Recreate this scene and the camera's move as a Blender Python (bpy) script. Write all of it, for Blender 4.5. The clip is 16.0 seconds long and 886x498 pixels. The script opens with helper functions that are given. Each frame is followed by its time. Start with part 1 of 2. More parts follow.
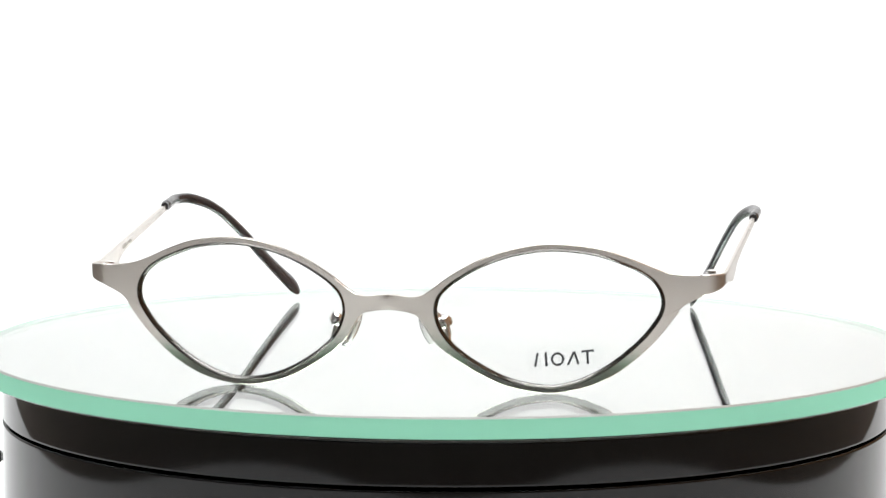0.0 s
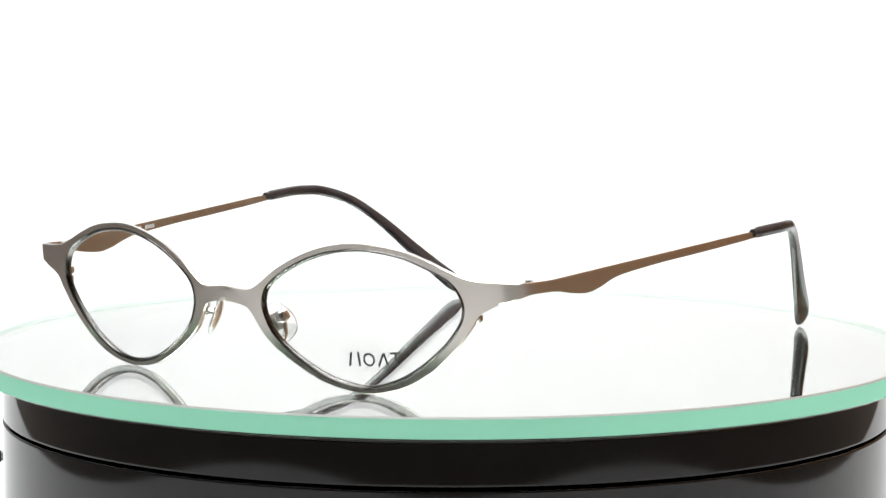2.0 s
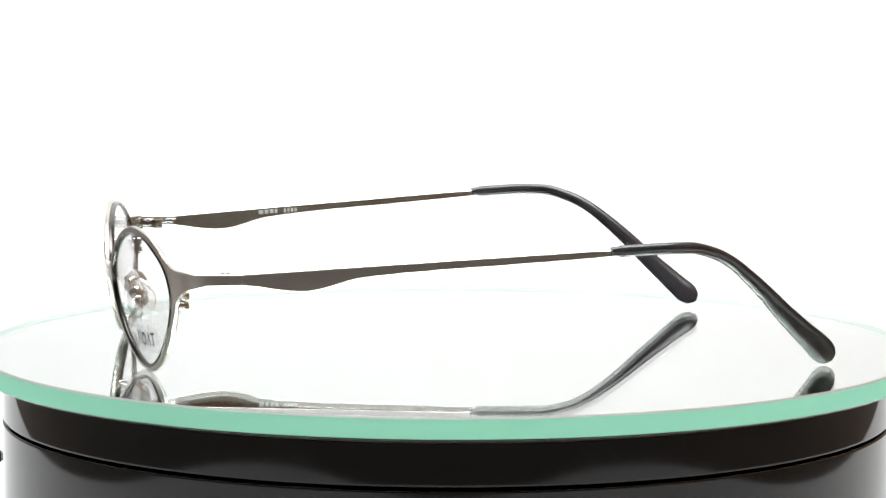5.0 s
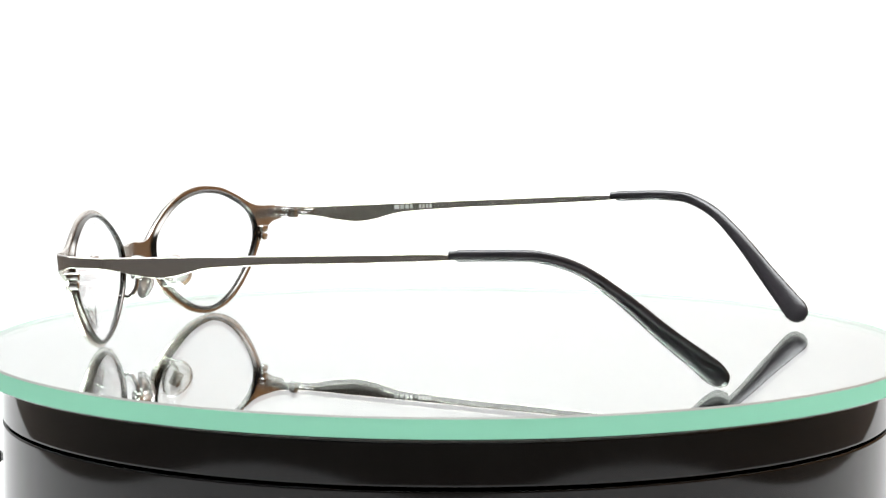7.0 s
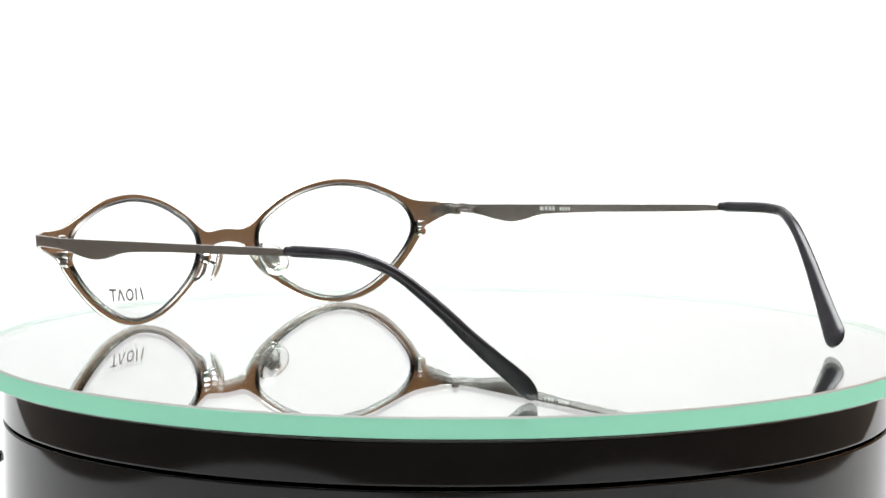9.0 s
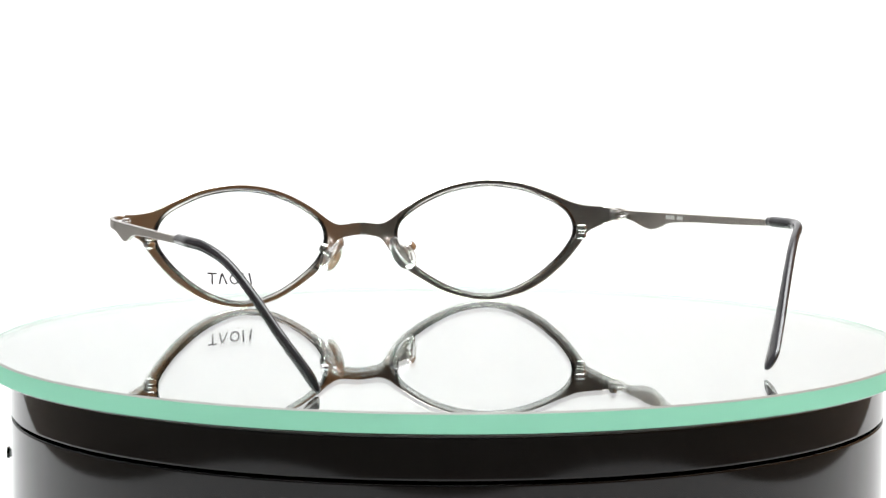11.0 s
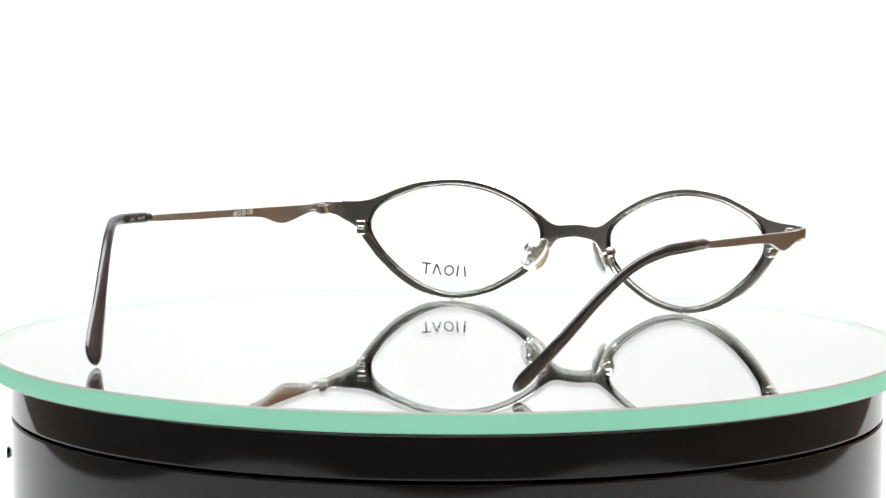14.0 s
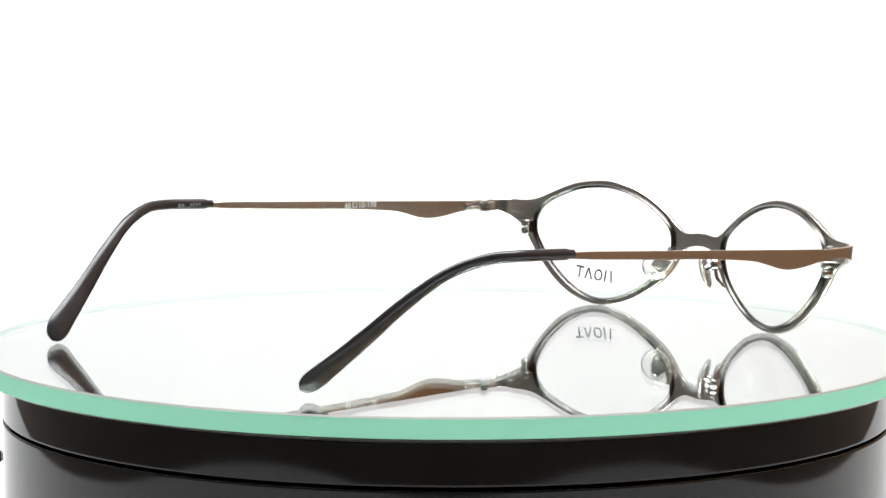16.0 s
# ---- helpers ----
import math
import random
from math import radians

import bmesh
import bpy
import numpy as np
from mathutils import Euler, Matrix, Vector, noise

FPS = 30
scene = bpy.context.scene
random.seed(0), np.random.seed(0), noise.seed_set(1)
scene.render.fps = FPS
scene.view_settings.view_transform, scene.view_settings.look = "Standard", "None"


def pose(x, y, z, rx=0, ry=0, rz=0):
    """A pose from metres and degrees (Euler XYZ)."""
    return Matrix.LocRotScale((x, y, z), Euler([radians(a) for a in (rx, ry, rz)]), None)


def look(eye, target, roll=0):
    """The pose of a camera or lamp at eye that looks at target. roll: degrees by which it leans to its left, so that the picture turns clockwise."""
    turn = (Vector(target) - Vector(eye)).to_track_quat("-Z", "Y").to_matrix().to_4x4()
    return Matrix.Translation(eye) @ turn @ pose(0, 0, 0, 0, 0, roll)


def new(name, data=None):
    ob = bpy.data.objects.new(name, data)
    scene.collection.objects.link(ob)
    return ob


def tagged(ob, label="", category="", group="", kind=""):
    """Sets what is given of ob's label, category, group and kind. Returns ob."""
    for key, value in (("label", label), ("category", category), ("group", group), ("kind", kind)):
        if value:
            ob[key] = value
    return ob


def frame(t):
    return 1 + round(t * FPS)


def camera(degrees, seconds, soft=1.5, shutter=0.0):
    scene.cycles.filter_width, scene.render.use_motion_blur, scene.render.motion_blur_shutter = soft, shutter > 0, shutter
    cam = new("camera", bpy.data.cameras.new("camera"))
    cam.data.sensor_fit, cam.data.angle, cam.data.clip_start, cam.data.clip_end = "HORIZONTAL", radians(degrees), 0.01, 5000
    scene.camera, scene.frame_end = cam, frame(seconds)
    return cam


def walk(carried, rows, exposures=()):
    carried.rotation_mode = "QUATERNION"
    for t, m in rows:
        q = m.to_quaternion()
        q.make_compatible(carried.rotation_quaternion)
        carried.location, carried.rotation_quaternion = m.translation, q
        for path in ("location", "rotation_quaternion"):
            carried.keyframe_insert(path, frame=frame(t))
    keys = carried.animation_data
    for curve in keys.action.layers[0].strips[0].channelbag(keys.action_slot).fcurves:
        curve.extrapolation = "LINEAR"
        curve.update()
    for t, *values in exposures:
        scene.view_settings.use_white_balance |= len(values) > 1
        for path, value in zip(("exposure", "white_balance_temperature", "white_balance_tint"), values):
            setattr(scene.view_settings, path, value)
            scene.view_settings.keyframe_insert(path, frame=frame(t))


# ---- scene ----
from math import cos, sin, pi, sqrt

MM = 0.001
TOP = 0.062          # height of the mirror's upper face over the table
SECONDS = 16.0

# ---- camera: on a stand before the turntable, it creeps 13 mm when it refocuses ----
cam = camera(16.684, SECONDS)
NEAR = pose(0, -0.6902, TOP + 0.09586, 90 - 6.145, -0.157, 0.103)
FAR = pose(0, -0.7036, TOP + 0.09586, 90 - 6.030, -0.157, 0.107)
walk(cam, [(0.0, NEAR), (2.3, NEAR), (2.4, FAR), (3.5, FAR), (3.6, NEAR), (8.7, NEAR),
           (10.8, FAR), (15.7, FAR), (15.8, NEAR), (16.0, NEAR)])

# ---- world and lamps ----
world = bpy.data.worlds.new("studio")
scene.world = world
world.use_nodes = True
world.node_tree.nodes["Background"].inputs[0].default_value = (0.9, 0.95, 1.0, 1)
world.node_tree.nodes["Background"].inputs[1].default_value = 0.05


def area_lamp(name, eye, target, sx, sy, watts, colour=(1, 1, 1)):
    data = bpy.data.lights.new(name, "AREA")
    data.shape, data.size, data.size_y, data.energy, data.color = "RECTANGLE", sx, sy, watts, colour
    ob = new(name, data)
    ob.matrix_world = look(eye, target)
    return ob


area_lamp("overhead_softbox", (0.0, 0.05, 1.15), (0, 0.1, 0), 1.1, 0.9, 15.8, (0.95, 0.985, 1.0))
# unseen fill lamp, added to push the paper sweep to full white
area_lamp("backdrop_fill", (-0.1, 0.1, 1.0), (0, 0.75, 0.15), 1.0, 0.5, 9, (0.95, 0.985, 1.0))


# ---- materials ----
def material(name, colour, rough=0.5, metal=0.0, coat=0.0, spec=0.5):
    m = bpy.data.materials.new(name)
    m.use_nodes = True
    b = m.node_tree.nodes["Principled BSDF"]
    b.inputs["Base Color"].default_value = (*colour, 1)
    b.inputs["Roughness"].default_value = rough
    b.inputs["Metallic"].default_value = metal
    b.inputs["Coat Weight"].default_value = coat
    b.inputs["Specular IOR Level"].default_value = spec
    return m, m.node_tree.nodes, m.node_tree.links, b


def vary(mat, scale, amount, stretch=(1, 1, 1), rough=0.0, bump=0.0):
    """Noise on colour, roughness and relief, at a real size (cycles per metre)."""
    m, nodes, links, b = mat
    tex = nodes.new("ShaderNodeTexCoord")
    mp = nodes.new("ShaderNodeMapping")
    mp.inputs["Scale"].default_value = [scale * a for a in stretch]
    no = nodes.new("ShaderNodeTexNoise")
    no.inputs["Scale"].default_value = 1
    no.inputs["Detail"].default_value = 4
    links.new(tex.outputs["Object"], mp.inputs["Vector"])
    links.new(mp.outputs[0], no.inputs["Vector"])
    col = b.inputs["Base Color"].default_value[:3]
    ramp = nodes.new("ShaderNodeValToRGB")
    ramp.color_ramp.elements[0].position, ramp.color_ramp.elements[1].position = 0.3, 0.7
    ramp.color_ramp.elements[0].color = (*[c * (1 - amount) for c in col], 1)
    ramp.color_ramp.elements[1].color = (*[min(1, c * (1 + amount)) for c in col], 1)
    links.new(no.outputs["Fac"], ramp.inputs[0])
    links.new(ramp.outputs[0], b.inputs["Base Color"])
    if rough:
        r = b.inputs["Roughness"].default_value
        mr = nodes.new("ShaderNodeMapRange")
        mr.inputs["To Min"].default_value, mr.inputs["To Max"].default_value = r - rough, r + rough
        links.new(no.outputs["Fac"], mr.inputs["Value"])
        links.new(mr.outputs[0], b.inputs["Roughness"])
    if bump:
        bp = nodes.new("ShaderNodeBump")
        bp.inputs["Strength"].default_value, bp.inputs["Distance"].default_value = 1.0, bump
        links.new(no.outputs["Fac"], bp.inputs["Height"])
        links.new(bp.outputs[0], b.inputs["Normal"])
    return m


PAPER = vary(material("white_paper", (0.82, 0.82, 0.82), 0.8, spec=0.2), 60, 0.012, bump=0.00002)
PLASTER_GREY = vary(material("grey_plaster", (0.19, 0.185, 0.18), 0.8), 20, 0.1, bump=0.0003)
PLASTER_WHITE = vary(material("white_plaster", (0.7, 0.7, 0.69), 0.8), 20, 0.04, bump=0.0003)
DESK = vary(material("dark_wood", (0.115, 0.096, 0.080), 0.5), 14, 0.2, (3, 0.3, 1), bump=0.0002)
WOOD_WALL = vary(material("brown_wood", (0.27, 0.128, 0.045), 0.6), 14, 0.25, (1, 0.15, 3), bump=0.0003)
TITANIUM = vary(material("brushed_titanium", (0.67, 0.625, 0.58), 0.25, 1.0), 700, 0.03, (1, 1, 4), rough=0.03)
RIM_METAL = vary(material("polished_titanium", (0.125, 0.117, 0.11), 0.2, 1.0), 500, 0.06, rough=0.05)
CHROME = vary(material("bright_metal", (0.80, 0.785, 0.765), 0.16, 1.0), 500, 0.05, rough=0.04)
BLACK_PLASTIC = vary(material("black_plastic", (0.006, 0.0056, 0.0056), 0.05, spec=0.38), 40, 0.15, rough=0.02)
DARK_SLEEVE = vary(material("dark_acetate", (0.040, 0.037, 0.042), 0.19, spec=0.6), 200, 0.2, rough=0.04)
SILVER = material("silvering", (0.84, 0.90, 0.845), 0.0, 1.0)[0]
INK_DARK = material("dark_print", (0.03, 0.03, 0.035), 0.6)[0]
INK_GREY = material("grey_print", (0.3, 0.3, 0.3), 0.6)[0]
INK_WHITE = material("white_print", (0.8, 0.8, 0.78), 0.6)[0]
STEM_OVEREXPOSED = material("overexposed_plastic", (0.75, 0.75, 0.75), 0.5)[0]


def clear(name, ior, colour=(1, 1, 1), rough=0.0, share=1.0):
    m, nodes, links, b = material(name, colour, rough)
    b.inputs["Transmission Weight"].default_value = share
    b.inputs["IOR"].default_value = ior
    return m


DEMO_LENS = clear("clear_acrylic", 1.26, (0.995, 0.995, 0.995))
PAD_SILICONE = clear("clear_silicone", 1.36, (0.97, 0.97, 0.96), 0.04, 0.92)
PLATE_GLASS = clear("plate_glass", 1.52, (0.985, 1.0, 0.99))


def ground_edge():
    """The matt ground edge of the plate: green, letting the light inside the glass out."""
    m, nodes, links, b = material("ground_glass_edge", (0.285, 0.62, 0.455), 0.45)
    tr = nodes.new("ShaderNodeBsdfTranslucent")
    tr.inputs["Color"].default_value = (0.315, 0.69, 0.505, 1)
    mix = nodes.new("ShaderNodeMixShader")
    mix.inputs[0].default_value = 0.5
    links.new(b.outputs[0], mix.inputs[1])
    links.new(tr.outputs[0], mix.inputs[2])
    links.new(mix.outputs[0], nodes["Material Output"].inputs["Surface"])
    return m


GLASS_EDGE = ground_edge()
GLASS_CHAMFER = material("ground_chamfer", (0.42, 0.42, 0.39), 0.5)[0]


# ---- mesh helpers ----
def mesh_of(name, bm, *mats, smooth=True):
    bmesh.ops.recalc_face_normals(bm, faces=bm.faces)
    me = bpy.data.meshes.new(name)
    bm.to_mesh(me)
    bm.free()
    for m in mats:
        me.materials.append(m)
    for p in me.polygons:
        p.use_smooth = smooth
    if smooth:
        me.set_sharp_from_angle(angle=radians(40))
    return me


def part(name, bm, mat, parent, label="", smooth=True):
    ob = new(name, mesh_of(name, bm, mat, smooth=smooth))
    ob.parent = parent
    return tagged(ob, label)


def thing(name, label, category, at=(0, 0, 0), kind=""):
    ob = new(name)
    ob.empty_display_size = 0.02
    ob.location = at
    return tagged(ob, label, category, kind=kind)


def spline(points, n):
    """n samples of a smooth curve through the points."""
    p = np.array(points, float)
    k = len(p) - 1
    p = np.vstack([2 * p[0] - p[1], p, 2 * p[-1] - p[-2]])
    out = []
    for u in np.linspace(0, k, n):
        i = min(int(u), k - 1)
        f = u - i
        a, b, c, d = p[i:i + 4]
        out.append(0.5 * (2 * b + (c - a) * f + (2 * a - 5 * b + 4 * c - d) * f * f + (3 * b - a - 3 * c + d) * f ** 3))
    return np.array(out)


def lathe(bm, profile, seg=128, mat_of=None):
    """Turns (radius, z) pairs about the z axis."""
    rings = []
    for r, z in profile:
        if r < 1e-7:
            rings.append([bm.verts.new((0, 0, z))])
        else:
            rings.append([bm.verts.new((r * cos(2 * pi * i / seg), r * sin(2 * pi * i / seg), z)) for i in range(seg)])
    for j, (a, b) in enumerate(zip(rings, rings[1:])):
        for i in range(seg):
            k = (i + 1) % seg
            vs = [a[i % len(a)], a[k % len(a)], b[k % len(b)], b[i % len(b)]]
            vs = [v for n, v in enumerate(vs) if v not in vs[:n]]
            f = bm.faces.new(vs)
            if mat_of:
                f.material_index = mat_of(j)
    return bm


def tube(bm, path, half, seg=14, side=(1, 0, 0), ends=True):
    """A tube along the path; half(u) gives its half widths along side (a vector, or made from the tangent) and across it."""
    path = [Vector(p) for p in path]
    rings = []
    for i, p in enumerate(path):
        t = (path[min(i + 1, len(path) - 1)] - path[max(i - 1, 0)]).normalized()
        a = Vector(side(t) if callable(side) else side)
        a = (a - t * a.dot(t)).normalized()
        b = t.cross(a)
        ra, rb = half(i / (len(path) - 1))
        rings.append([bm.verts.new(p + a * ra * cos(2 * pi * k / seg) + b * rb * sin(2 * pi * k / seg)) for k in range(seg)])
    for u, v in zip(rings, rings[1:]):
        for k in range(seg):
            bm.faces.new((u[k], u[(k + 1) % seg], v[(k + 1) % seg], v[k]))
    if ends:
        bm.faces.new(rings[0][::-1])
        bm.faces.new(rings[-1])
    return bm


def strip(bm, stations, thick, chamfer):
    """A flat bar. Stations: (point on its mid-plane at the bottom, at the top, unit vector across its thickness)."""
    rings = []
    for lo, hi, across in stations:
        lo, hi, across = Vector(lo), Vector(hi), Vector(across)
        up = (hi - lo).normalized() * chamfer
        h, g = across * thick / 2, across * (thick / 2 - chamfer)
        rings.append([bm.verts.new(p) for p in (lo - g, lo + g, lo + up + h, hi - up + h, hi + g, hi - g, hi - up - h, lo + up - h)])
    for u, v in zip(rings, rings[1:]):
        for k in range(8):
            bm.faces.new((u[k], u[(k + 1) % 8], v[(k + 1) % 8], v[k]))
    bm.faces.new(rings[0][::-1])
    bm.faces.new(rings[-1])
    return bm


def box(bm, x0, x1, y0, y1, z0, z1):
    v = [bm.verts.new((x, y, z)) for z in (z0, z1) for x, y in ((x0, y0), (x1, y0), (x1, y1), (x0, y1))]
    for f in ((3, 2, 1, 0), (4, 5, 6, 7), (0, 1, 5, 4), (1, 2, 6, 5), (2, 3, 7, 6), (3, 0, 4, 7)):
        bm.faces.new([v[i] for i in f])
    return bm


def block(bm, centre, axes, size, rounding):
    """A block with rounded edges and corners, its axes given as three unit vectors."""
    made = bmesh.ops.create_uvsphere(bm, u_segments=16, v_segments=9, radius=1.0, matrix=pose(0, 0, 0, 0, 0, 11.25))["verts"]
    for v in made:
        d = v.co.copy()
        p = Vector(centre)
        for i, a in enumerate(axes):
            away = 0.0 if abs(d[i]) < 1e-4 else math.copysign(size[i] / 2 - rounding, d[i])
            p += Vector(a) * (away + rounding * d[i])
        v.co = p
    return bm


XYZ = ((1, 0, 0), (0, 1, 0), (0, 0, 1))


# ---- the setting: a plain studio corner with a white paper sweep ----
def structure(name, bm, mat, label, smooth=False):
    return tagged(new(name, mesh_of(name, bm, mat, smooth=smooth)), label, kind="structure")


WX, EX, RY0, RY1, RZ = -1.2, 0.60, -2.2, 1.0, 1.7
structure("floor", box(bmesh.new(), WX - .1, EX + .1, RY0 - .1, RY1 + .1, -0.10, -0.004), DESK, "brown wooden worktop under the white paper sweep")
structure("ceiling", box(bmesh.new(), WX - .1, EX + .1, RY0 - .1, RY1 + .1, RZ, RZ + .1), PLASTER_WHITE, "plain white ceiling")
structure("wall_north", box(bmesh.new(), WX - .1, EX + .1, RY1, RY1 + .1, -0.004, RZ), PLASTER_WHITE, "plain white wall")
structure("wall_south", box(bmesh.new(), WX - .1, EX + .1, RY0 - .1, RY0, -0.004, RZ), PLASTER_GREY, "plain dark grey wall")
structure("wall_west", box(bmesh.new(), WX - .1, WX, RY0, RY1, -0.004, RZ), PLASTER_GREY, "plain dark grey wall")
structure("wall_east", box(bmesh.new(), EX, EX + .1, RY0, RY1, -0.004, RZ), WOOD_WALL, "brown wooden wall")


def half_width(y):
    return 0.30 if y > -0.155 else 0.12 + sqrt(max(0.0, 0.18 ** 2 - (y + 0.155) ** 2))


def sweep_sheet():
    # the sheet's front corners are rounded off
    prof = [(-0.155 - 0.18 * cos(a), 0.0) for a in np.linspace(0.06, pi / 2, 14)] + [(0.5, 0.0)]
    prof += [(0.5 + 0.25 * sin(a), 0.25 - 0.25 * cos(a)) for a in np.linspace(0, pi / 2, 20)[1:]]
    prof += [(0.75, 1.3)]
    bm = bmesh.new()
    rows = []
    for i, (y, z) in enumerate(prof):
        a, b = prof[max(i - 1, 0)], prof[min(i + 1, len(prof) - 1)]
        t = Vector((b[0] - a[0], b[1] - a[1])).normalized()
        rows.append([[bm.verts.new((x, y + t.y * d, z - t.x * d)) for x in (-half_width(y), half_width(y))] for d in (0.0, 0.003)])
    for a, b in zip(rows, rows[1:]):
        for k in (0, 1):
            bm.faces.new((a[k][0], a[k][1], b[k][1], b[k][0]))
        for k in (0, 1):
            bm.faces.new((a[0][k], a[1][k], b[1][k], b[0][k]))
    for r in (rows[0], rows[-1]):
        bm.faces.new((r[0][0], r[0][1], r[1][1], r[1][0]))
    return bm


structure("backdrop", sweep_sheet(), PAPER, "seamless white paper sweep, curving up behind the turntable", smooth=True)

# ---- turntable ----
Z_PLATE = TOP - 0.00483      # underside of the mirror
turntable = thing("turntable", "glossy black plastic turntable with a groove, on white paper", "turntable")
Z_GROOVE = TOP - 0.0153
RD = 0.1017
bm = bmesh.new()
lathe(bm, [(0, 0.0), (RD - 0.002, 0.0), (RD - 0.0006, 0.0005), (RD, 0.002), (RD, 0.003), (RD, 0.02), (RD, Z_GROOVE - 0.0009), (RD, Z_GROOVE - 0.0007),
           (RD - 0.0001, Z_GROOVE - 0.0005), (RD - 0.0003, Z_GROOVE - 0.0004), (RD - 0.003, Z_GROOVE - 0.0004), (RD - 0.003, Z_GROOVE - 0.0010), (0, Z_GROOVE - 0.0010)], 192)
base = part("base", bm, BLACK_PLASTIC, turntable)
bm = bmesh.new()
lathe(bm, [(0, Z_GROOVE + 0.0003), (RD - 0.003, Z_GROOVE + 0.0003), (RD - 0.0003, Z_GROOVE + 0.0003), (RD - 0.0001, Z_GROOVE + 0.0004), (RD, Z_GROOVE + 0.0006), (RD, Z_GROOVE + 0.0008),
           (RD, Z_PLATE - 0.0016), (RD, Z_PLATE - 0.0012), (RD - 0.0004, Z_PLATE - 0.0004), (RD - 0.0015, Z_PLATE - 0.0001), (0, Z_PLATE - 0.0001)], 192)
platter = part("platter", bm, BLACK_PLASTIC, turntable)
bm = bmesh.new()
# the stem is a guess; its white puts overexposure into the colour
tube(bm, [(-0.1015, 0, TOP - 0.027), (-0.1031, 0, TOP - 0.027)], lambda u: (0.0010, 0.0010), side=(0, 1, 0))
stem = part("switch_stem", bm, STEM_OVEREXPOSED, base, "guessed switch stem, coloured white as if overexposed")
bm = bmesh.new()
tube(bm, [(-0.1031, 0, TOP - 0.027), (-0.1037, 0, TOP - 0.027)], lambda u: (0.0014, 0.0014), side=(0, 1, 0))
part("switch_cap", bm, BLACK_PLASTIC, base, "dark switch cap")

# ---- round mirror ----
mirror = thing("round_mirror", "round mirror with pale green glass edge, lying on black turntable", "mirror", (0, 0, TOP))
R = 0.1072
bm = bmesh.new()
lathe(bm, [(0, -0.0047), (R - 0.0003, -0.0047), (R, -0.0044), (R, -0.0004), (R - 0.0004, 0), (0, 0)], 256,
      mat_of=lambda j: {2: 1, 3: 2}.get(j, 0))
plate = new("glass_plate", mesh_of("glass_plate", bm, PLATE_GLASS, GLASS_EDGE, GLASS_CHAMFER))
plate.parent = mirror
tagged(plate, "clear plate glass with a green ground edge")
plate.visible_shadow = False
bm = bmesh.new()
lathe(bm, [(0, -0.00483), (R - 0.0006, -0.00483), (R - 0.0006, -0.00475), (0, -0.00475)], 256)
part("silvering", bm, SILVER, mirror, "silvered back of the mirror")

# ---- eyeglasses; lengths in millimetres, x to the wearer's left, y to the back, z up from the mirror ----
glasses = thing("eyeglasses", "silver metal eyeglasses with almond rims and glossy black ear tips", "eyeglasses", (0, 0, TOP))


def front_y(x, z):
    return -5.1 + 0.135 * (sqrt(x * x + 30) - 5.5) + 0.0008 * x * x - 0.1 * (z - 15.5)


def front_normal(x, z):
    e = 0.05
    dx = (front_y(x + e, z) - front_y(x - e, z)) / (2 * e)
    dz = (front_y(x, z + e) - front_y(x, z - e)) / (2 * e)
    return Vector((dx, -1, dz)).normalized()


# outline of one half of the front: (outer x, outer z, opening x, opening z)
UPPER = [(0, 20.45, 9.4, 17.6), (1.7, 20.38, 9.5, 18.2), (3.6, 20.1, 9.65, 18.8), (6, 20.15, 9.9, 19.8), (8.4, 21.3, 10.9, 21.2), (13, 24.7, 14, 23.75),
         (19, 28.0, 19.4, 26.78), (25.5, 30.2, 25.7, 28.95), (33, 31.25, 33.3, 29.95), (42, 30.4, 41.5, 29.12), (48, 28.5, 46.8, 27.4),
         (53, 26.4, 51.2, 25.4), (56.5, 25.2, 53.8, 23.4), (60, 24.8, 55.1, 21.3), (63.2, 24.8, 55.6, 19.6)]
LOWER = [(63.2, 20.3, 55.6, 18.6), (61.2, 19.3, 55.3, 17.0), (59, 17.9, 54.7, 15.8), (57.15, 15.2, 53.6, 14.2), (53.15, 10.35, 51.0, 11.0),
         (47.6, 5.35, 46, 6.6), (42, 2.08, 41, 3.5), (36.5, 0.45, 35.8, 1.6), (31, 0.06, 31, 1.25), (24, 1.4, 24.6, 2.6),
         (18, 4.2, 18.7, 5.5), (12.5, 7.8, 13.6, 9.2), (9.2, 10.9, 11, 12.2), (7.1, 14.2, 10, 14.4), (5.4, 16.3, 9.6, 15.5),
         (2.4, 17.1, 9.4, 16.4), (0, 17.3, 9.4, 17.0)]


def on_front(x, z, back=0.0):
    return (Vector((x, front_y(x, z), z)) - front_normal(x, z) * back) * MM


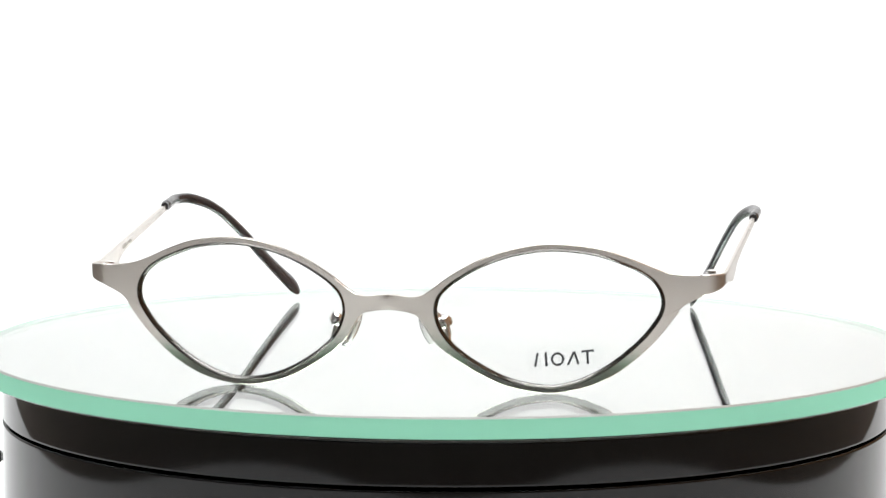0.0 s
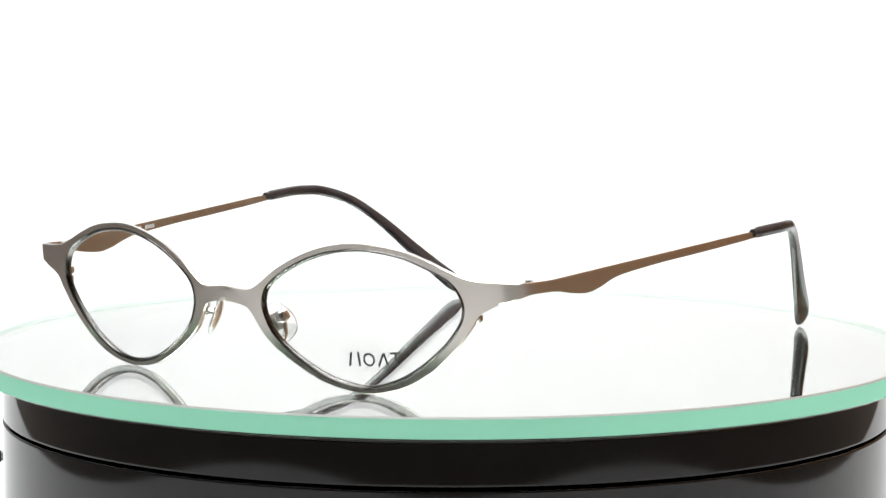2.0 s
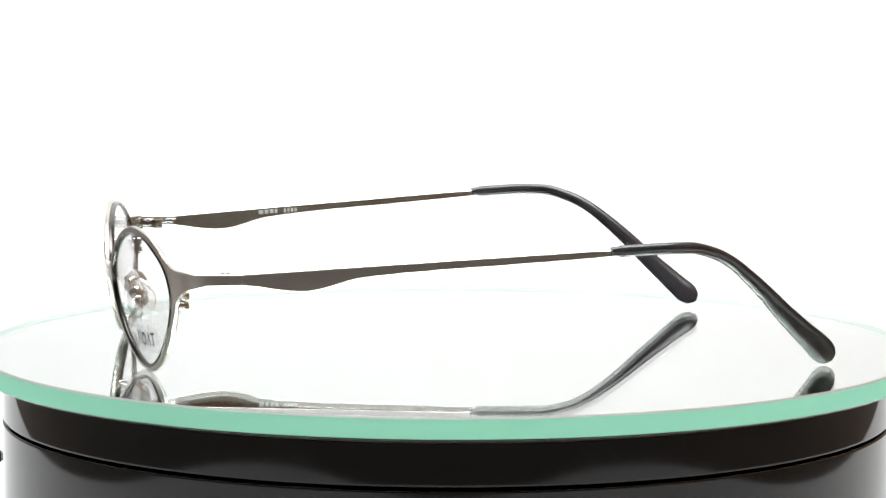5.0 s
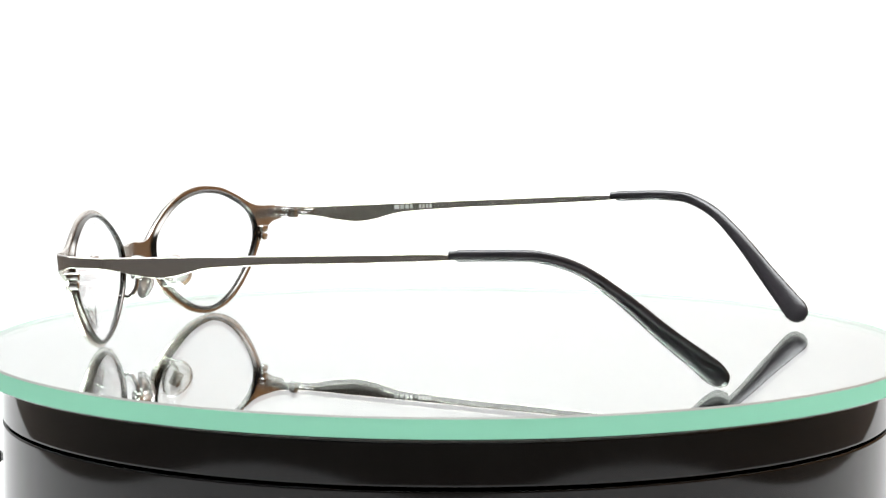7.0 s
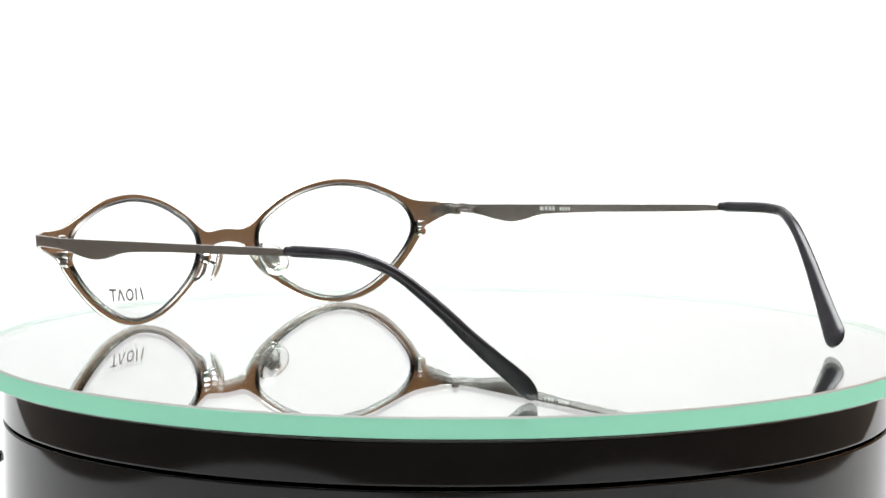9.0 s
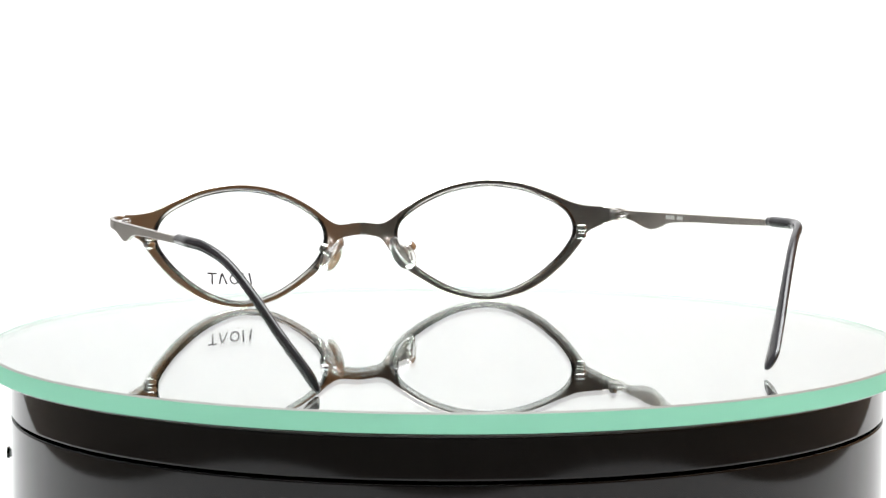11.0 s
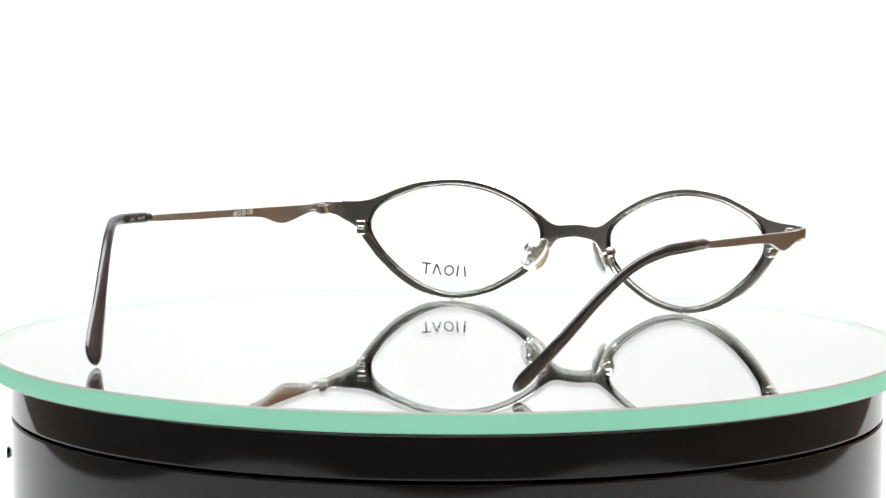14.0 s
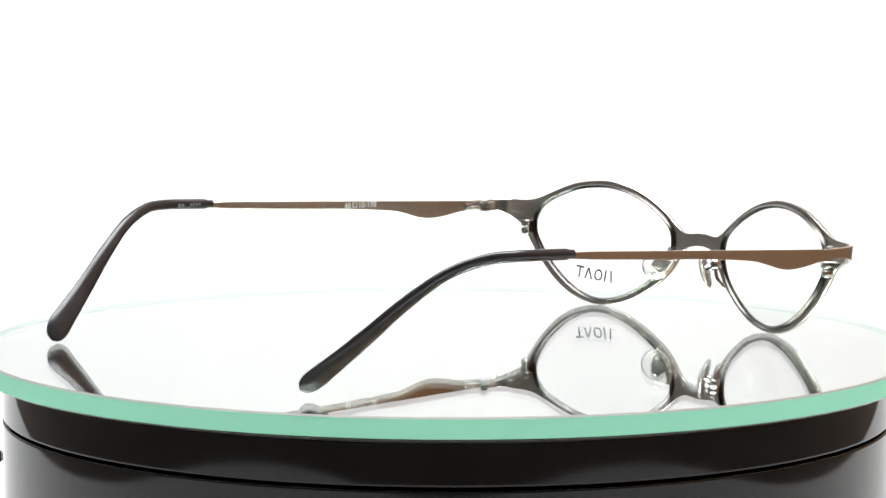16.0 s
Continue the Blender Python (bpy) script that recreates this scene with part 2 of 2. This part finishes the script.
def half_plate(rows, thick=1.0, radial=6, bevel=0.16):
    """Sheet between the outline and the opening, given thickness and a narrow bevel of one width."""
    bm = bmesh.new()
    grid = []
    for ox, oz, ix, iz in rows:
        line = []
        edge = min(0.3, bevel / max(0.2, sqrt((ix - ox) ** 2 + (iz - oz) ** 2)))
        for k in range(radial + 1):
            f = 0.0 if k == 0 else 1.0 if k == radial else edge + (1 - 2 * edge) * (k - 1) / (radial - 2)
            x, z = ox + (ix - ox) * f, oz + (iz - oz) * f
            middle = ox < 0.01 and 17.31 < oz < 20.44
            soft = bevel if k == radial or (k == 0 and not middle and ox < 62.5) else 0.0
            line.append((bm.verts.new(on_front(x, z, soft)), bm.verts.new(on_front(x, z, thick - soft))))
        grid.append(line)
    for a, b in zip(grid, grid[1:]):
        for k in range(radial):
            bm.faces.new((a[k][0], a[k + 1][0], b[k + 1][0], b[k][0]))
            bm.faces.new((a[k][1], b[k][1], b[k + 1][1], a[k + 1][1]))
        for k in (0, radial):
            bm.faces.new((a[k][0], b[k][0], b[k][1], a[k][1]))
    for line in (grid[0], grid[-1]):
        for k in range(radial):
            bm.faces.new((line[k][0], line[k][1], line[k + 1][1], line[k + 1][0]))
    return bm


def mirrored(bm):
    for v in bm.verts:
        v.co.x = -v.co.x
    return bm


up_rows, low_rows = spline(UPPER, 90), spline(LOWER, 100)


def between(a, b, n):
    return [tuple(np.array(a) + (np.array(b) - np.array(a)) * k / n) for k in range(n + 1)]


# the upper plate takes in the bridge and the outer corner down to the seam
SEAM = 12
plate_rows = between(LOWER[-1], UPPER[0], 6)[:-1] + list(up_rows) + between(UPPER[-1], LOWER[0], 6)[1:-1] + list(low_rows[:SEAM + 1])
rim_rows = list(low_rows[SEAM:])
rim_rows[0] = tuple(0.7 * np.array(rim_rows[0]) + 0.3 * np.array(rim_rows[1]))
loop = [(r[2], r[3]) for r in np.vstack([up_rows, low_rows])]


def resample(pts, n):
    p = np.array(pts + [pts[0]])
    d = np.r_[0, np.cumsum(np.hypot(*np.diff(p, axis=0).T))]
    keep = np.r_[True, np.diff(d) > 1e-6]
    s = np.linspace(0, d[-1], n, endpoint=False)
    q = np.stack([np.interp(s, d[keep], p[keep, 0]), np.interp(s, d[keep], p[keep, 1])], 1)
    for _ in range(2):
        q = 0.5 * q + 0.25 * (np.roll(q, 1, 0) + np.roll(q, -1, 0))
    return q


OPENING = resample(loop, 120)
CENTRE = OPENING.mean(axis=0)


SKEW = 0.01


def skewed(bm):
    """The front is a little askew: the wearer's right side is further forward, its outer corner droops and its lower rim bulges."""
    for v in bm.verts:
        v.co.y += SKEW * v.co.x
        if v.co.x < 0:
            x, z = -v.co.x / MM, v.co.z / MM
            v.co.z += droop(x) * MM
            if 30 < x < 60:
                v.co.x -= 0.45 * sin(pi * (x - 30) / 30) * min(1.0, max(0.0, (23 - z) / 9)) * MM
    return bm


def droop(x):
    return -0.65 * max(0.0, (x - 25) / 38.2) ** 4


def build_front(flip):
    sidewise = (lambda b: skewed(mirrored(b))) if flip else skewed
    part("front_plate", sidewise(half_plate(plate_rows)), TITANIUM, glasses, "brushed silver upper front plate")
    part("lower_rim_plate", sidewise(half_plate(rim_rows)), TITANIUM, glasses, "brushed silver lower rim plate")
    # eyewire: a round-edged ring that lines the opening
    bm = bmesh.new()
    rings = []
    n = len(OPENING)
    for i in range(n):
        p, q = OPENING[i], (OPENING[(i + 1) % n] - OPENING[i - 1])
        inw = Vector((-q[1], q[0])).normalized()
        if inw.dot(Vector(CENTRE - p)) < 0:
            inw = -inw
        ring = []
        for k in range(8):
            a = 2 * pi * k / 8
            off, back = 0.02 + 0.5 * cos(a), 0.85 + 1.12 * sin(a)
            ring.append(bm.verts.new(on_front(p[0] + inw.x * off, p[1] + inw.y * off, back)))
        rings.append(ring)
    for i in range(n):
        u, v = rings[i], rings[(i + 1) % n]
        for k in range(8):
            bm.faces.new((u[k], u[(k + 1) % 8], v[(k + 1) % 8], v[k]))
    part("eyewire", sidewise(bm), RIM_METAL, glasses, "polished grey metal eyewire")
    # lens: a curved slab
    bm = bmesh.new()
    faces_of = []
    for back in (0.35, 1.55):
        rows = []
        for s in (1.0, 0.8, 0.6, 0.4, 0.2):
            rows.append([bm.verts.new(on_front(*(CENTRE + (p - CENTRE) * s), back - 0.9 * (1 - s * s))) for p in OPENING])
        mid = bm.verts.new(on_front(*CENTRE, back - 0.9))
        for a, b in zip(rows, rows[1:]):
            for i in range(n):
                bm.faces.new((a[i], a[(i + 1) % n], b[(i + 1) % n], b[i]))
        for i in range(n):
            bm.faces.new((rows[-1][i], rows[-1][(i + 1) % n], mid))
        faces_of.append(rows[0])
    for i in range(n):
        bm.faces.new((faces_of[0][i], faces_of[0][(i + 1) % n], faces_of[1][(i + 1) % n], faces_of[1][i]))
    lens = part("lens", sidewise(bm), DEMO_LENS, glasses, "clear demonstration lens")
    lens.visible_shadow = False
    return lens


def build_side(sg, x_end, y_shift, tip_x, lift, rise, late, far, end_z):
    """Endpiece, hinge, temple and ear tip of one side. sg: +1 wearer's left; x_end: where the sleeve begins;
    late, far: how far back the bend and the end of the sleeve lie; end_z: height of its end."""
    def x_at(y):
        return 67.0 + (x_end - 67.0) * (y - 16) / 80.0
    # endpiece, bent round the corner
    st = []
    y0 = front_y(63.2, 22.6) + 0.5 + sg * SKEW * 63.2
    h0, bend = 0.235, 4.9
    sag = droop(63.2) if sg < 0 else 0.0
    low = droop(57.0) if sg < 0 else 0.0
    corner = [(62.7, y0 - 0.115), (63.2, y0)]
    corner += [(63.2 + bend * (sin(h) - sin(h0)), y0 + bend * (cos(h0) - cos(h))) for h in np.linspace(h0, pi / 2, 13)[1:]]
    corner += [(67.02, y) for y in np.linspace(corner[-1][1] + 1.2, 18.05 + y_shift, 6)]
    for i, (x, y) in enumerate(corner):
        a, b = corner[max(i - 1, 0)], corner[min(i + 1, len(corner) - 1)]
        t = Vector((b[0] - a[0], b[1] - a[1])).normalized()
        f = i / (len(corner) - 1)
        lean = 0.23 * max(0.0, 1 - f / 0.75)
        lx, ly = sg * t.y * lean, -t.x * lean
        st.append((((sg * x - lx) * MM, (y - ly) * MM, (20.29 + 1.91 * min(1, 1.5 * f) + sag + (lift - sag) * f) * MM), ((sg * x + lx) * MM, (y + ly) * MM, (24.82 - 0.22 * f + sag + (lift - sag) * f) * MM), (sg * t.y, -t.x, 0)))
    part("endpiece", strip(bmesh.new(), st, 0.96 * MM, 0.16 * MM), TITANIUM, glasses)
    # hinge: leaves on the endpiece and the temple, three knuckles between them and a screw through
    hx, hy = sg * 64.1, 14.9 + y_shift
    bm = bmesh.new()
    for z in (22.0, 22.8, 23.6):
        tube(bm, [Vector((hx, hy, z + q + lift)) * MM for q in (0.0, 0.1, 0.55, 0.65)],
             lambda u: ((1.35 if 0.1 < u < 0.9 else 1.2) * MM,) * 2, 20)
    for z in (22.35, 23.95):
        block(bm, Vector((sg * 65.0, hy - 2.0, z + lift)) * MM, XYZ, Vector((2.6, 3.4, 0.6)) * MM, 0.15 * MM)
    block(bm, Vector((sg * 65.2, hy + 2.2, 23.12 + lift)) * MM, XYZ, Vector((2.4, 4.0, 0.6)) * MM, 0.15 * MM)
    block(bm, Vector((sg * 66.25, hy + 3.4, 23.2 + lift)) * MM, XYZ, Vector((0.7, 2.6, 1.6)) * MM, 0.2 * MM)
    hinge = part("hinge", bm, CHROME, glasses, "bright metal barrel hinge")
    bm = bmesh.new()
    tube(bm, [Vector((hx, hy, z + lift)) * MM for z in (21.9, 24.3, 24.32, 24.7, 24.85)],
         lambda u: ((0.6, 0.6, 0.95, 0.95, 0.6)[round(u * 4)] * MM,) * 2, 14)
    part("screw", bm, CHROME, hinge)
    # rim lock behind the outer corner: two halves of a split block, one on each side of the seam
    bx, by = sg * 56.9, front_y(57.0, 18.3) + 1.9 + sg * SKEW * 57
    bm = bmesh.new()
    tilt = Vector((sg * 0.96, 0.28, 0)), Vector((sg * -0.28, 0.96, 0)), Vector((0, 0, 1))
    block(bm, Vector((bx, by, 19.15 + low)) * MM, tilt, Vector((2.7, 2.7, 1.75)) * MM, 0.55 * MM)
    block(bm, Vector((bx, by, 17.15 + low)) * MM, tilt, Vector((2.5, 2.5, 1.75)) * MM, 0.55 * MM)
    lock = part("rim_lock", bm, CHROME, glasses, "bright split metal rim lock")
    bm = bmesh.new()
    tube(bm, [Vector((bx, by, z + low)) * MM for z in (16.05, 16.2, 16.45, 16.47, 18.4)],
         lambda u: ((0.6, 0.9, 0.9, 0.6, 0.6)[round(u * 4)] * MM,) * 2, 14)
    part("screw", bm, CHROME, lock)
    # temple blade with its wave
    lower = spline([(18.2, 22.2), (21.5, 21.9), (25.5, 21.2), (31, 20.75), (35.6, 21.5), (40.5, 22.9), (46, 23.65), (58.5, 24.6), (71, 25.25), (84, 26.0), (92, 26.5), (98, 26.95)], 80)
    st = []
    for y, z in lower:
        top = 24.6 + 3.75 * (y - 18.2) / 77.8
        if y > 92:
            top -= 0.05 * (y - 92)
        x = sg * x_at(y)
        yy = y + y_shift
        up = lift + rise * (y - 18.2) / 77.8
        st.append(((x * MM, yy * MM, (z + up) * MM), (x * MM, yy * MM, (top + up) * MM), (sg, 0, 0)))
    blade = part("temple", strip(bmesh.new(), st, 0.9 * MM, 0.12 * MM), TITANIUM, glasses, "slim brushed metal temple with a wavy lower edge")
    # ear tip sleeve
    xs = x_at(96)
    x_bend = x_at(110)
    ctrl = [(xs, 95.6, 27.8), (x_at(102), 102, 28.1), (x_at(107), 107.5, 28.3), (x_bend - 0.7, 111, 28.3)]
    drop = [(113.8, 28.0), (118.9, 26.4), (123.1, 24.1), (127.4, 20.7), (131.7, 16.9), (136.0, 12.8), (140.5, 8.8), (145.0, 5.0), (149.3, end_z)]
    for y, z in drop:
        f = ((y - 113.8) / 35.5) ** 3
        ctrl.append((x_bend + (tip_x - x_bend) * (y - 110) / 38.4, y + late + (far - late) * f, z))
    path = spline(ctrl, 120)
    path = [Vector((sg * x, y + y_shift, z + (lift + rise) * min(1, z / 20))) * MM for x, y, z in path]

    def half(u):
        w = 1.26 + 0.2 * min(1.0, max(0.0, (u - 0.3) / 0.3)) + 1.7 * max(0.0, (u - 0.5) / 0.5) ** 1.5      # in the plane of the bend
        t = 1.15 - 0.17 * min(1.0, 2 * u)                          # across it
        if u < 0.02:
            w, t = w * 0.8, t * 0.8
        if u > 0.935:
            e = sqrt(max(0.003, 1 - ((u - 0.935) / 0.0652) ** 2))
            w, t = w * e, t * e
        return (t * MM, w * MM)
    def blade_side(t):
        # the flat of the sleeve turns with the bend until it holds the lengthwise direction
        f = min(1.0, max(0.0, -t.z / 0.6))
        f = 0.6 * f * f * (3 - 2 * f)
        return Vector((1, 0, 0)) * (1 - f) + Vector((-t.z, 0, t.x)).normalized() * f
    part("ear_tip", tube(bmesh.new(), path, half, 20, side=blade_side), DARK_SLEEVE, blade, "glossy black ear tip with a broad rounded end")
    return blade


def build_pad(sg):
    # the pads sit a little to the wearer's right of the middle
    def at(x, y, z):
        return Vector((sg * x - 0.7, y, z))
    # wire arm: from the back of the eyewire down, back and up to the mount
    arm_path = spline([(12.2 + 0.7 * sg, front_y(12.2, 9.9) + 1.0, 10.0), (12.3 + 0.5 * sg, -2.2, 9.2), (12.4, -0.4, 9.3), (12.2, 0.9, 10.8), (11.8, 1.2, 12.4), (11.5, 1.2, 13.8)], 36)
    bm = bmesh.new()
    tube(bm, [at(*p) * MM for p in arm_path], lambda u: (0.46 * MM, 0.5 * MM), 12, side=(1, 0, 0))
    arm = part("pad_arm", bm, CHROME, glasses, "bright curled wire pad arm")
    n = Vector((-0.74 * sg, 0.6, -0.3)).normalized()
    along = Vector((-0.5 * sg, -0.25, 0.83))
    w = (along - n * along.dot(n)).normalized()
    u = w.cross(n)
    c = at(8.6, 2.3, 12.95)
    # pad: a drop-shaped cushion, hollow towards the mount
    bm = bmesh.new()
    bmesh.ops.create_uvsphere(bm, u_segments=32, v_segments=18, radius=1)
    for v in bm.verts:
        p = v.co.copy()
        k = 1 - 0.2 * p.y
        v.co = (c + u * p.x * 3.6 * k + w * p.y * 4.8 + n * (p.z * 1.05 - 0.4 * (p.x ** 2 + p.y ** 2))) * MM
    pad = part("nose_pad", bm, PAD_SILICONE, arm, "clear silicone nose pad")
    pad.visible_shadow = False
    bm = bmesh.new()
    block(bm, (c - n * 0.25) * MM, (u, w, n), Vector((2.9, 3.9, 0.4)) * MM, 0.18 * MM)
    part("pad_core", bm, TITANIUM, arm, "beige metal plate inside the pad")
    bm = bmesh.new()
    block(bm, (c - n * 1.3) * MM, (u, w, n), Vector((1.3, 1.5, 2.0)) * MM, 0.3 * MM)
    block(bm, at(11.3, 1.0, 14.4) * MM, (u, w, n), Vector((2.9, 2.7, 2.7)) * MM, 1.0 * MM)
    part("pad_mount", bm, CHROME, arm, "bright rounded metal pad mount")


for flip in (False, True):
    lens = build_front(flip)
    if not flip:
        lens_left = lens
blade_left = build_side(1, 65.7, 0.0, 46.4, 0.0, 0.0, 0.8, 0.6, 0.8)
blade_right = build_side(-1, 75.1, -3.6, 55.2, -0.75, 1.1, 1.8, 0.0, 1.7)
build_pad(1)
build_pad(-1)


# ---- print on the left lens: four plain dark shapes ----
def lens_point(x, z):
    skew = Vector((0, SKEW * x * MM, 0))
    s = np.hypot(*(np.array((x, z)) - CENTRE)) / 17.0
    s = min(s, 1.0)
    return on_front(x, z, 0.35 - 0.9 * (1 - s * s) - 0.06) + skew


def bar(bm, x0, z0, x1, z1, w=0.46):
    d = Vector((x1 - x0, z1 - z0)).normalized()
    q = Vector((-d.y, d.x)) * w / 2
    vs = []
    for k in (0, 0.03):
        for x, z in ((x0 + q.x, z0 + q.y), (x0 - q.x, z0 - q.y), (x1 - q.x, z1 - q.y), (x1 + q.x, z1 + q.y)):
            vs.append(bm.verts.new(lens_point(x, z) + front_normal(x, z) * k * MM))
    for f in ((0, 1, 2, 3), (7, 6, 5, 4), (0, 4, 5, 1), (1, 5, 6, 2), (2, 6, 7, 3), (3, 7, 4, 0)):
        bm.faces.new([vs[i] for i in f])


bm = bmesh.new()
bar(bm, 29.6, 5.7, 30.1, 8.7)
bar(bm, 31.9, 5.8, 31.7, 8.8)
for i in range(14):
    a, b = 2 * pi * i / 14, 2 * pi * (i + 1) / 14
    bar(bm, 34.1 + 1.15 * cos(a), 7.35 + 1.25 * sin(a), 34.1 + 1.15 * cos(b), 7.35 + 1.25 * sin(b))
bar(bm, 36.2, 6.1, 37.4, 8.9)
bar(bm, 37.5, 8.9, 38.3, 6.2)
bar(bm, 40.2, 6.3, 40.1, 8.8)
bar(bm, 38.9, 8.95, 41.4, 9.15)
part("lens_print", bm, INK_DARK, lens_left, "small dark printed mark", smooth=False)

# the print sits on a thin clear sticker
bm = bmesh.new()
COLS, ROWS = 16, 6
sheet = [[[bm.verts.new(lens_point(28.4 + 14.8 * i / COLS, 4.7 + 5.3 * j / ROWS + 0.055 * (14.8 * i / COLS) - 0.3) - front_normal(35, 7) * k * MM)
           for j in range(ROWS + 1)] for i in range(COLS + 1)] for k in (0.012, 0.05)]
for i in range(COLS):
    for j in range(ROWS):
        for side in sheet:
            bm.faces.new((side[i][j], side[i + 1][j], side[i + 1][j + 1], side[i][j + 1]))
rim = [(i, 0) for i in range(COLS)] + [(COLS, j) for j in range(ROWS)] + [(i, ROWS) for i in range(COLS, 0, -1)] + [(0, j) for j in range(ROWS, 0, -1)]
for (i, j), (k, m) in zip(rim, rim[1:] + rim[:1]):
    bm.faces.new((sheet[0][i][j], sheet[0][k][m], sheet[1][k][m], sheet[1][i][j]))
sticker = part("sticker", bm, DEMO_LENS, lens_left, "thin clear sticker under the print")
sticker.visible_shadow = False


# ---- white print on the inner sides of the temples ----
def size_mark():
    """48 [] 18-138 in white on the inner side of the left temple, read from the inside."""
    m = Matrix(((0, 0, -1), (-1, 0, 0), (0, 1, 0))).to_4x4()
    for text, y, x in (("48", 57.0, 65.85), ("18-138", 52.8, 65.90)):
        cu = bpy.data.curves.new("size_mark", "FONT")
        cu.body, cu.size, cu.extrude = text, 1.95 * MM, 0.02 * MM
        tmp = bpy.data.objects.new("size_mark", cu)
        me = bpy.data.meshes.new_from_object(tmp)
        me.materials.append(INK_WHITE)
        me.transform(Matrix.Translation(Vector((x, y, 24.62)) * MM) @ m)
        bpy.data.objects.remove(tmp)
        ob = new("size_mark", me)
        ob.parent = blade_left
    x = 65.87
    bm = bmesh.new()
    for y0, y1, z0, z1 in ((53.2, 54.5, 24.7, 24.9), (53.2, 54.5, 25.8, 26.0), (53.2, 53.4, 24.9, 25.8), (54.3, 54.5, 24.9, 25.8)):
        box(bm, (x - 0.02) * MM, (x + 0.02) * MM, y0 * MM, y1 * MM, z0 * MM, z1 * MM)
    part("size_mark", bm, INK_WHITE, blade_left, "white printed square", smooth=False)
    # faint small print on the sleeve
    bm = bmesh.new()
    for y, w in ((99.5, 0.5), (100.3, 0.5), (101.1, 0.5), (101.9, 0.5), (104.0, 0.6), (105.0, 0.6)):
        xs = 67.0 - 1.3 * (y - 16) / 80.0 - 1.16
        box(bm, (xs - 0.02) * MM, (xs + 0.2) * MM, y * MM, (y + w) * MM, 27.75 * MM, 28.35 * MM)
    part("sleeve_print", bm, INK_GREY, blade_left, "faint grey printed bars", smooth=False)


size_mark()
bm = bmesh.new()
for y, w, h in ((36.9, 1.2, 1.0), (38.5, 0.9, 1.0), (39.8, 0.9, 1.0), (41.0, 0.7, 1.0), (43.3, 0.6, 0.9), (44.2, 0.6, 0.9), (45.1, 0.6, 0.9), (46.0, 0.6, 0.9)):
    xx = 67.0 + 8.1 * (y + 3.6 - 16 + w / 2) / 80.0 - 0.46
    z0 = 23.75 + 0.055 * (y - 36.9)
    box(bm, (-xx - 0.01) * MM, (-xx + 0.05) * MM, y * MM, (y + w) * MM, z0 * MM, (z0 + h) * MM)
part("temple_print", bm, INK_WHITE, blade_right, "white printed bars", smooth=False)


# ---- turning ----
SPIN = (0.001705, -0.051058, -13.652258, -0.02375583)


def turned(t):
    return pose(0, 0, 0, 0, 0, float(np.polyval(SPIN, t)))


def motions():
    times = [0.25 * k for k in range(int(SECONDS * 4) + 1)]
    at_disc = Matrix.Translation((0, 0, TOP))
    on_disc = pose(-0.011074, -0.072150, 0.00002, 0, 0, -10.6)
    walk(mirror, [(t, at_disc @ turned(t)) for t in times])
    walk(platter, [(t, turned(t)) for t in times])
    walk(glasses, [(t, at_disc @ turned(t) @ on_disc) for t in times])


motions()
